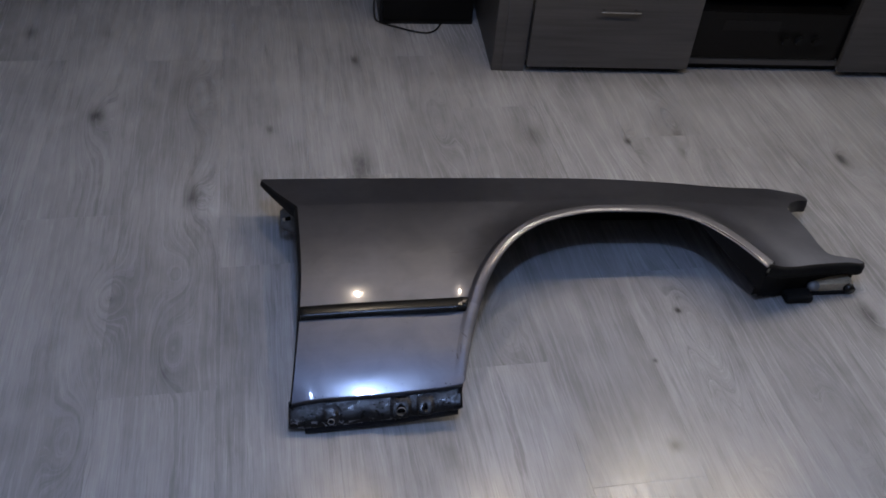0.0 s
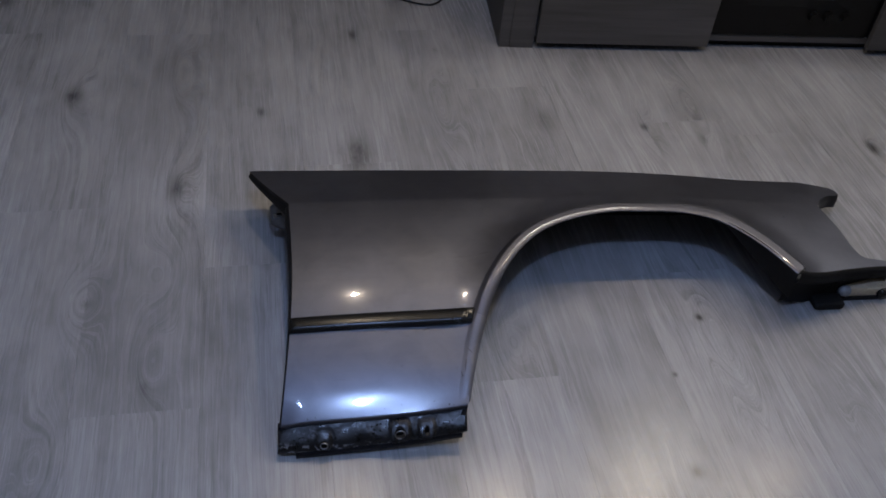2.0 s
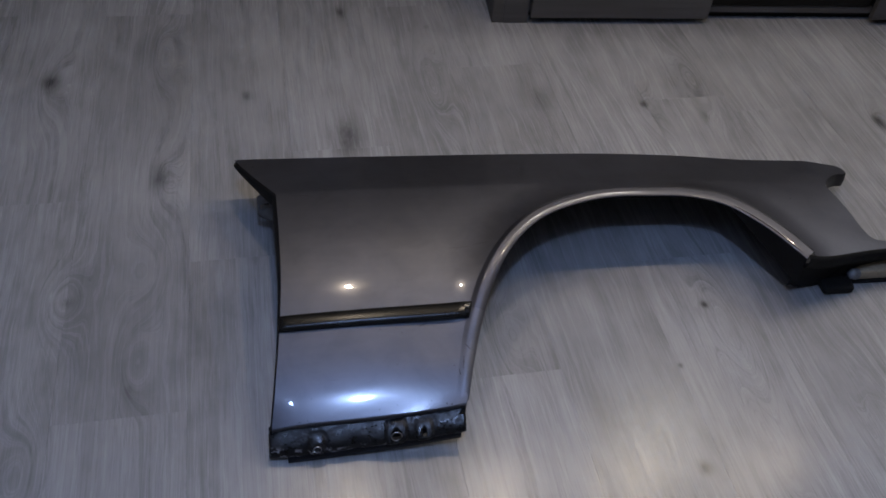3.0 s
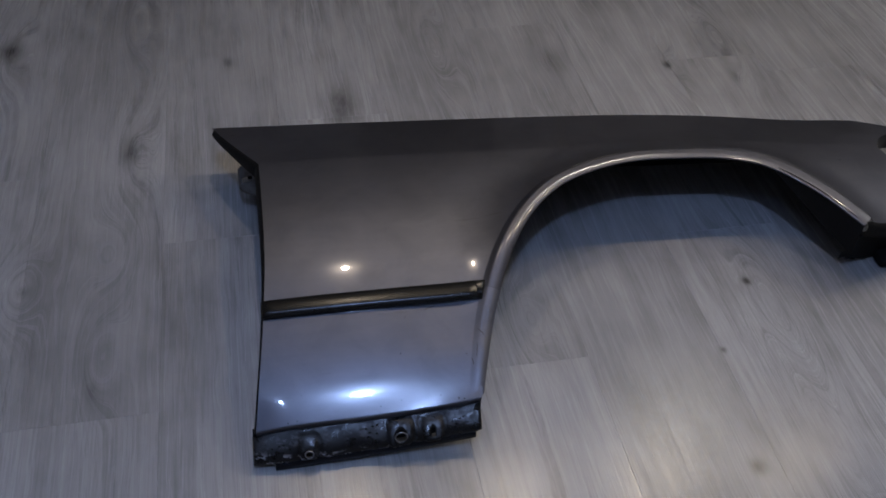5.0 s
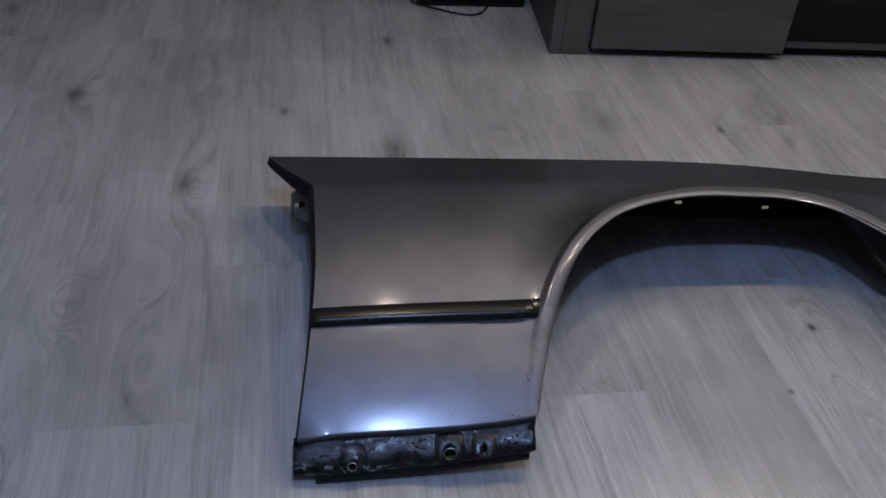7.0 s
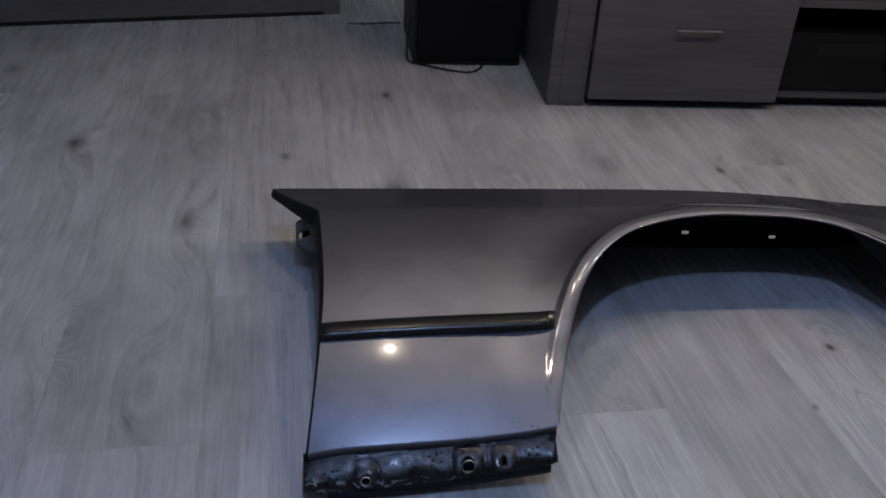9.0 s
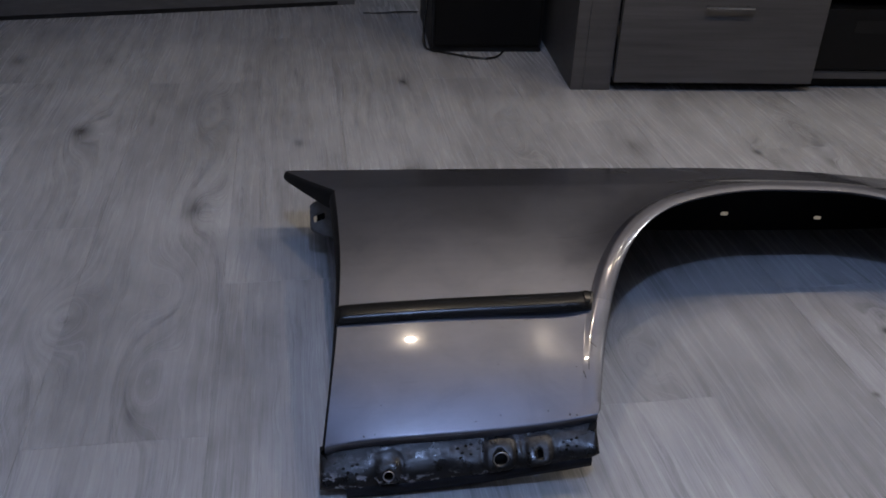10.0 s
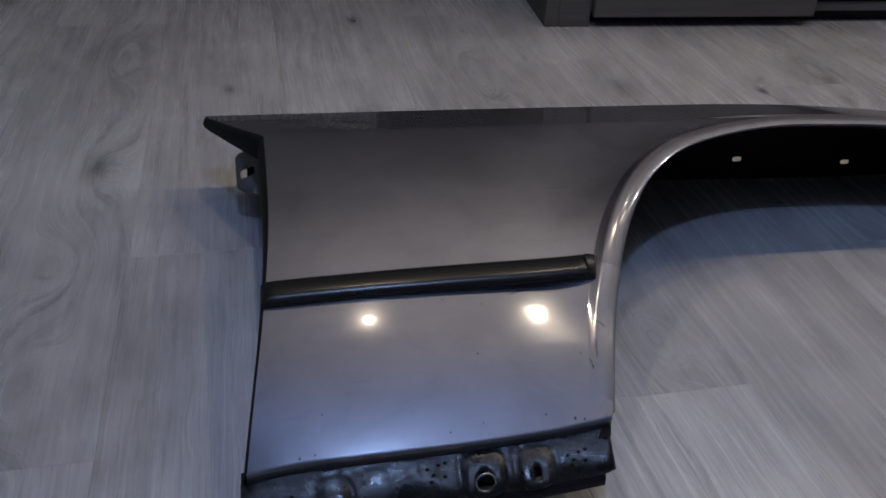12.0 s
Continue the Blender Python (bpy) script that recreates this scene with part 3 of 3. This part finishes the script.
    for k in range(41):
        f = k / 40
        p = on_skin(along(f) + 0.002, 0.792 + 0.0055 * f ** 1.5 - 0.0008 * math.sin(math.pi * f))
        rows.append([p + Vector(o) for o in ((0, 0.0, -0.0002), (0, -0.0012, -0.0010), (0, -0.0019, -0.0024), (0, -0.0020, -0.0045), (0, -0.0014, -0.0100), (0, -0.0006, -0.0155), (0, 0.0005, -0.0165), (0, 0.004, -0.0165))])
    add("sill_hem", ribbon(rows), PAINT, "folded lower edge in body colour")
    holes = [ring(0.078, 0.020, 0.0050), ring(0.208, 0.026, 0.0085), slot(0.254, 0.026, 0.006, 0.010, 0.002)]
    def plate_lift(pts):
        f = pts[:, 0] / 0.324
        head = skin(pts[:, 0] - 0.568, 0.792 + 0.0055 * np.clip(f, 0, 1) ** 1.5) - 0.011
        g = pts[:, 1] / 0.044
        boss = 0.0
        for cx, cy, r in ((0.078, 0.020, 0.013), (0.208, 0.025, 0.0175), (0.254, 0.025, 0.0145)):
            dist = (np.abs(pts[:, 0] - cx) ** 4 + np.abs(pts[:, 1] - cy) ** 4) ** 0.25
            boss = boss + 0.006 / (1 + np.exp((dist - r) / 0.0006)) - 0.0032 * np.exp(-((dist - r - 0.0028) / 0.0017) ** 2)
        dent = 0.0015 * np.sin(pts[:, 0] * 90 + 1) * np.sin(pts[:, 1] * 120)
        y = 0.764 + (0.0290 + 0.0055 * np.clip(f, 0, 1) ** 1.5) * g * g - 0.004 * np.sin(np.pi * np.clip(g, 0, 1)) - boss + dent + 0.008 * (f - 0.6) * (1 - g)
        foot = 0.011 + 0.026 * np.clip(f, 0, 1) ** 1.7
        return np.column_stack([pts[:, 0] - 0.568, y, foot + g * (head - foot)])
    lip = [(0.0, 0.044), (0.0, 0.006), (0.026, 0.006), (0.028, 0.0)]
    lip += [(x, 0.0) for x in np.linspace(0.04, 0.315, 30)] + [(0.324, 0.012), (0.325, 0.044)]
    lip += [(x, 0.044) for x in np.linspace(0.315, 0.01, 30)]
    plate = add("sill_flange", sheet(lip, holes, 0.0032, plate_lift), FLANGE, "scuffed dirty mounting flange with bolt holes")
    solid = plate.modifiers.new("thickness", "SOLIDIFY")
    solid.thickness = 0.0012
    # black sheet added behind the plate so that its holes read dark
    add("hole_backing", sheet(lip, [], 0.012, lambda pts: plate_lift(pts) + np.array([0, 0.013, 0])), PRIMER, "added black sheet that darkens the bolt holes")
    rows = []
    for k in range(31):
        x = -0.538 + 0.286 * k / 30
        w = 0.764 + 0.008 * (k / 30 - 0.6)
        up = 0.026 * (0.09 + 0.88 * k / 30) ** 1.7
        rows.append([(x, w, 0.0135 + up), (x, w - 0.003, 0.0105 + up), (x, w - 0.0035, 0.002 + up), (x, w, 0.001 + up)])
    add("flange_lip", ribbon([[Vector(p) for p in r] for r in rows]), HEM, parent=plate)
    for cx, cz, r in ((0.078, 0.020, 0.0066), (0.208, 0.026, 0.0096)):
        rows = []
        centre = Vector(plate_lift(np.array([[cx, cz]]))[0])
        lean = Vector((0, -0.95, 0.31))
        side, up = Vector((1, 0, 0)), Vector((0, 0.31, 0.95))
        for k in range(25):
            a = k * math.tau / 24
            out = math.cos(a) * side + math.sin(a) * up
            rows.append([centre + out * rr + lean * h for rr, h in ((r, 0.0003), (r * 0.95, 0.0012), (r * 0.86, 0.0014), (r * 0.80, 0.0))])
        add("bolt_seat", ribbon(rows), STEEL, "bare steel ring round a bolt hole", parent=plate)

    # clusters of round weld marks along the flange
    for cx, cy in ((0.036, 0.026), (0.168, 0.033), (0.292, 0.029)):
        for dx, dy in ((-0.009, 0.003), (-0.004, -0.001), (0.001, 0.004), (0.007, 0.0045), (0.006, -0.003), (-0.006, -0.005)):
            rows = []
            centre = Vector(plate_lift(np.array([[cx + dx, cy + dy]]))[0])
            for rr, h in ((0.0020, 0.0), (0.0018, 0.0006), (0.0011, 0.0009), (0.0003, 0.0010)):
                rows.append([centre + Vector((math.cos(a) * rr, math.sin(a) * rr * 0.31 - 0.95 * h, math.sin(a) * rr * 0.95 + 0.31 * h - 0.0002))
                             for a in (k * math.tau / 10 for k in range(10))])
            add("weld_mark", ribbon(rows, True), PRIMER, parent=plate)

    # front end: dark skirt under the lamp edge and inner wall of the arch
    under = [(p.x, p.y) for p in spline([(0.451, 1.033, 0), (0.530, 1.057, 0), (0.611, 1.078, 0), (0.690, 1.096, 0), (0.724, 1.098, 0), (0.735, 1.108, 0), (0.719, 1.1155, 0)], 60)]
    rows = []
    for x, y in under:
        p = on_skin(x, y)
        drop = min(p.z - 0.006, 0.034)
        near = min(1.0, max(0.0, (0.555 - x) / 0.10))
        low = 0.003 + 0.030 * near * near + 0.004 * near * math.sin(x * 260) * math.sin(x * 97 + 1)
        rows.append([p + Vector(o) for o in ((0, 0, 0), (0.001, -0.004, -0.001), (0.002, -0.007, -0.006), (0.002, -0.007, -drop * 0.75), (0, -0.001, -drop), (0, 0.012, -drop), (0, 0.014 + 0.006 * near, min(-drop, low - p.z)))])
    add("front_skirt", ribbon(rows), PRIMER, "black underside edge of the fender front")
    rows = []
    for i in range(118, len(ARCH)):
        x, y = ARCH[i]
        a, b = Vector(ARCH[i - 1]), Vector(ARCH[min(i + 1, len(ARCH) - 1)])
        way = (b - a).normalized()
        out = Vector((-way.y, way.x, 0))
        p = on_skin(x, y)
        f = (i - 118) / (len(ARCH) - 119)
        deep = 0.02 + (p.z - 0.078) * f
        rows.append([p + out * 0.004 - Vector((0, 0, 0.004)), p + out * 0.006 - Vector((0, 0, deep * 0.5)), p + out * 0.010 - Vector((0, 0, deep))])
    add("inner_arch_wall", ribbon(rows), PRIMER)
    wall = [(p.x, p.y) for p in spline([(0.476, 1.059, 0), (0.51, 1.067, 0), (0.55, 1.072, 0), (0.592, 1.078, 0)], 20)]
    add("front_support", ribbon([[Vector((x, y + 0.012, 0.07)), Vector((x, y + 0.006, 0.04)), Vector((x, y + 0.004, 0.020)), Vector((x, y + 0.008, 0.012 + 0.004 * math.sin(x * 190)))] for x, y in wall]),
        PRIMER, "black folded front support")
    lamp = add("lamp_bracket", box((0.540, 1.046, 0.002), (0.606, 1.082, 0.022), 0.0085, 4), PRIMER)
    add("lamp_socket", tube([Vector((0.619, 1.094, 0.014)), Vector((0.617, 1.078, 0.027))], 0.0125, 20), LAMP_METAL, "bare metal lamp socket", parent=lamp)
    add("foam_filler", box((0.610, 1.081, 0.003), (0.716, 1.116, 0.030), 0.004, 3), FOAM, "tan foam strip")
    add("foam_edge", box((0.604, 1.074, 0.0005), (0.712, 1.0805, 0.009), 0.002, 2), PRIMER)
    add("rubber_buffer", tube([Vector((0.705, 1.092, 0.018)), Vector((0.707, 1.070, 0.014))], 0.0125, 16), RUBBER, "round black rubber buffer")
    add("headlamp_tab", box((0.648, 1.284, 0.030), (0.676, 1.314, 0.040), 0.003, 2), LAMP_METAL, "pale bare metal headlamp tab")
    rows = []
    for x, y in hook[0:34]:
        p = on_skin(x, y)
        rows.append([p, p + Vector((0.002, -0.001, -0.002)), p + Vector((0.002, -0.005, -0.014)), p + Vector((0.0, -0.007, -0.030))])
    add("hook_end", ribbon(rows), HEM, "dark turned-down end of the bonnet edge")

    # side moulding
    rows = []
    count = 60
    for k in range(count + 1):
        f = k / count
        x = -0.548 + 0.338 * f
        y0, y1 = 0.9385, 0.967 + 0.001 * f
        x0 = x - 0.010 * f
        section = []
        for g, h in ((0.0, -0.002), (-0.02, 0.003), (0.03, 0.0066), (0.11, 0.0088), (0.20, 0.0098), (0.28, 0.0100), (0.55, 0.0090), (0.84, 0.0077), (0.95, 0.0060), (1.0, 0.002), (0.98, -0.002)):
            y = y0 + (y1 - y0) * g
            xx = x0 + 0.010 * f * g
            end = min(f, 1 - f) * count
            h *= (1 if end >= 2 else (0.35, 0.85)[int(end)])
            section.append(Vector((xx, y - 0.1 * h, float(skin(xx, y)) + 0.004 * f * f + 0.0035 * f ** 7 + h)))
        rows.append(section)
    strip = add("side_moulding", ribbon(rows, True), RUBBER, "black rubber side moulding")
    rows = []
    for k in range(9):
        x = -0.227 + 0.007 * k / 8
        rows.append([Vector((x, 0.9425 + 0.020 * g, float(skin(x, 0.9425 + 0.020 * g)) + 0.0160 + (0.0012 if 0 < g < 1 else 0))) for g in (0, 0.15, 0.85, 1)])
    add("end_cap", ribbon(rows), RUBBER, parent=strip)
    return fender


build_fender()


# ---- television cabinet ----
def build_cabinet():
    ob = thing("tv_cabinet", "grey oak television cabinet with drawers and an open niche", "cabinet", (0.036, 2.098, 0), turn=-1.6)
    W, D, H = 2.3, 0.45, 0.50
    part("side_panel", box((0, 0.0, 0), (0.03, D, H), 0.0015), BOARD, ob)
    part("stile", box((0.03, -0.001, 0), (0.100, 0.02, H), 0.0015), BOARD, ob)
    part("top_panel", box((-0.01, -0.012, H), (W + 0.01, D, H + 0.03), 0.002), BOARD, ob)
    part("back_panel", box((0.03, D - 0.012, 0.03), (W, D, H), 0.0), BLACK, ob)
    part("bottom_panel", box((0.103, 0.012, 0.030), (W - 0.03, D - 0.012, 0.052), 0.001), BOARD, ob)
    part("plinth", box((0.103, 0.045, 0.0), (W - 0.03, 0.060, 0.030)), BLACK, ob, "black recessed plinth")
    part("partition", box((0.594, 0.004, 0.052), (0.614, D - 0.012, H), 0.001), BLACK, ob, "black niche wall")
    part("partition", box((1.112, 0.004, 0.052), (1.132, D - 0.012, H), 0.001), BLACK, ob, "black niche wall")
    part("side_panel", box((W - 0.03, 0.0, 0), (W, D, H), 0.0015), BOARD, ob)
    part("niche_shelf", box((0.614, 0.02, 0.270), (1.112, D - 0.012, 0.288), 0.001), BOARD, ob)
    for x0, x1 in ((0.104, 0.612), (1.108, 1.70)):
        drawer = part("drawer", box((x0, -0.018, 0.026), (x1, 0.0, 0.42), 0.0015), BOARD, ob, "grey oak drawer front")
        mid = (x0 + x1) / 2
        bar = part("handle", box((mid - 0.060, -0.040, 0.2165), (mid + 0.060, -0.034, 0.2215), 0.0015), CHROME, drawer, "slim chrome bar handle")
        for hx in (mid - 0.052, mid + 0.046):
            part("post", box((hx, -0.036, 0.2168), (hx + 0.005, -0.018, 0.2212)), CHROME, drawer)
    return ob


build_cabinet()


def build_pendant():
    """Hanging lamp: a slim bar with four sockets, on two cords from the ceiling."""
    ob = thing("pendant_lamp", "slim black bar pendant lamp with four bare bulbs", "lamp", (0.265, 1.36, 1.36))
    part("bar", box((-0.78, -0.012, 0.0), (0.78, 0.012, 0.022), 0.004), BLACK, ob)
    for x in (-0.695, -0.205, 0.255, 0.695):
        part("socket", tube([Vector((x, 0, 0.001)), Vector((x, 0.0001, -0.038))], 0.014, 14), BLACK, ob)
    for x in (-0.5, 0.5):
        part("cord", tube([Vector((x, 0, 0.022)), Vector((x, 0.0001, 1.19))], 0.003, 8), RUBBER, ob)
    return ob


build_pendant()


def build_receiver():
    ob = thing("av_receiver", "black audio receiver standing in the cabinet niche", "receiver", (0.897, 2.086, 0.0525), turn=-1.6)
    part("body", box((-0.232, 0.004, 0.008), (0.232, 0.33, 0.150), 0.003), GLASS_BLACK, ob)
    part("front_panel", box((-0.240, -0.008, 0.004), (0.240, 0.004, 0.158), 0.003), GLASS_BLACK, ob)
    part("display", box((-0.16, -0.0095, 0.098), (0.02, -0.0075, 0.130), 0.001), BLACK, ob)
    for kx in (0.05, 0.095, 0.150):
        part("knob", tube([Vector((kx, -0.006, 0.07)), Vector((kx, -0.026, 0.07))], 0.014, 18), GLASS_BLACK, ob)
    for fx in (-0.17, 0.17):
        part("foot", tube([Vector((fx, 0.05, 0.0)), Vector((fx, 0.05, 0.010))], 0.018, 12), RUBBER, ob)
    return ob


build_receiver()


def build_speaker():
    ob = thing("floor_speaker", "tall black floorstanding loudspeaker beside the cabinet", "loudspeaker", (-0.128, 2.385, 0))
    part("cabinet_body", box((-0.158, 0.012, 0.0), (0.150, 0.36, 1.15), 0.006, 3), BLACK, ob)
    part("front_grille", box((-0.150, 0.0, 0.02), (0.142, 0.013, 1.12), 0.006, 3), CLOTH, ob, "black cloth grille")
    return ob


build_speaker()


def build_sideboard():
    ob = thing("sideboard", "low grey sideboard on a black base", "sideboard", (-0.536, 2.865, 0), turn=11.4)
    part("body", box((-1.6, 0.0, 0.013), (0.0, 0.32, 0.55), 0.002), BOARD, ob)
    part("base", box((-1.6, 0.004, 0.0), (-0.003, 0.30, 0.013)), BLACK, ob, "black base strip")
    part("end_panel", box((0.0, 0.004, 0.0), (0.055, 0.32, 0.55), 0.002), BOARD, ob)
    return ob


build_sideboard()


def cable(points, radius, label):
    bm = tube(spline(points, 50), radius, 8)
    ob = mesh_object("power_cable", bm, RUBBER, True)
    return tagged(ob, label, "cable")


cable([(-0.285, 2.52, 0.12), (-0.299, 2.47, 0.05), (-0.298, 2.43, 0.006), (-0.283, 2.402, 0.004), (-0.230, 2.368, 0.004), (-0.180, 2.341, 0.004),
       (-0.135, 2.331, 0.004), (-0.105, 2.352, 0.004), (-0.085, 2.392, 0.004)], 0.003, "thin black cable looping on the floor before the speaker")
cable([(-0.46, 2.77, 0.003), (-0.40, 2.772, 0.003), (-0.35, 2.786, 0.003), (-0.29, 2.79, 0.003)], 0.0025, "thin dark cable lying along the floor")

# ---- room ----
def room_box(name, lo, hi, material):
    return tagged(mesh_object(name, box(lo, hi), material), name.replace("_", " ").replace("wall", "plain painted wall"), name.split("_")[0], kind="structure")


X0, X1, Y0, Y1, Z1 = -2.4, 4.2, -1.9, 3.25, 2.55
room_box("wall_north", (X0, Y1, 0), (X1, Y1 + 0.12, Z1), DARK_WALL)
room_box("wall_south", (X0, Y0 - 0.12, 0), (X1, Y0, Z1), WALL)
room_box("wall_east", (X1, Y0 - 0.12, 0), (X1 + 0.12, Y1 + 0.12, Z1), WALL)
room_box("wall_west", (X0 - 0.12, Y0 - 0.12, 0), (X0, Y1 + 0.12, Z1), WALL)
room_box("ceiling", (X0 - 0.12, Y0 - 0.12, Z1), (X1 + 0.12, Y1 + 0.12, Z1 + 0.1), CEILING)


def cut_plank(slab, x, y, width, long):
    """A board sawn off where it meets the walls."""
    bm = box((0.0001, 0.0001, -0.008), (width - 0.0001, long - 0.0001, 0.0))
    m = pose(x, y, 0, 0, 0, math.degrees(PLANK_TURN))
    bm.transform(m)
    for at, way in (((X0, 0, 0), (-1, 0, 0)), ((X1, 0, 0), (1, 0, 0)), ((0, Y0, 0), (0, -1, 0)), ((0, Y1, 0), (0, 1, 0))):
        bmesh.ops.bisect_plane(bm, geom=bm.verts[:] + bm.edges[:] + bm.faces[:], plane_co=at, plane_no=way, clear_outer=True)
    if len(bm.faces) < 3:
        bm.free()
        return
    bm.transform(m.inverted())
    ob = part("plank", bm, FLOOR, slab)
    ob.matrix_basis = m


def build_floor():
    slab = mesh_object("floor", box((X0 - 0.12, Y0 - 0.12, -0.12), (X1 + 0.12, Y1 + 0.12, -0.009)), SUBFLOOR)
    tagged(slab, "grey oak laminate floor of long boards", "floor", kind="structure")
    width, long = 0.2225, 1.285
    # where one end joint of a row lies along the board
    joints = {-1: 0.909, 0: 1.263, 1: 0.30, 2: 0.910, 3: 0.602, 4: 1.16, 5: 0.42, -2: 0.182, -3: 0.925}
    c, s = math.cos(PLANK_TURN), math.sin(PLANK_TURN)
    seam = c * -0.7065 + s * 0.868
    bm = box((0.0001, 0.0001, -0.008), (width - 0.0001, long - 0.0001, 0.0), 0.0)
    top = [e for e in bm.edges if all(abs(w.co.z) < 1e-6 for w in e.verts)]
    bmesh.ops.bevel(bm, geom=top, offset=0.0001, segments=1, affect="EDGES")
    plank = mesh_object("plank", bm, FLOOR)
    plank.parent = slab
    first = True
    for k in range(-9, 24):
        start = joints.get(k, (k * 0.487) % long)
        for j in range(-3, 3):
            u, v = seam + k * width, start + j * long
            x, y = c * u - s * v, s * u + c * v
            corners = [(x + c * a - s * b, y + s * a + c * b) for a in (0, width) for b in (0, long)]
            xs, ys = [p[0] for p in corners], [p[1] for p in corners]
            if max(xs) < X0 or min(xs) > X1 or max(ys) < Y0 or min(ys) > Y1:
                continue
            if min(xs) < X0 or max(xs) > X1 or min(ys) < Y0 or max(ys) > Y1:
                cut_plank(slab, x, y, width, long)
                continue
            ob = plank if first else plank.copy()
            if not first:
                scene.collection.objects.link(ob)
                ob.parent = slab
            ob.matrix_basis = pose(x, y, 0, 0, 0, math.degrees(PLANK_TURN))
            first = False


build_floor()
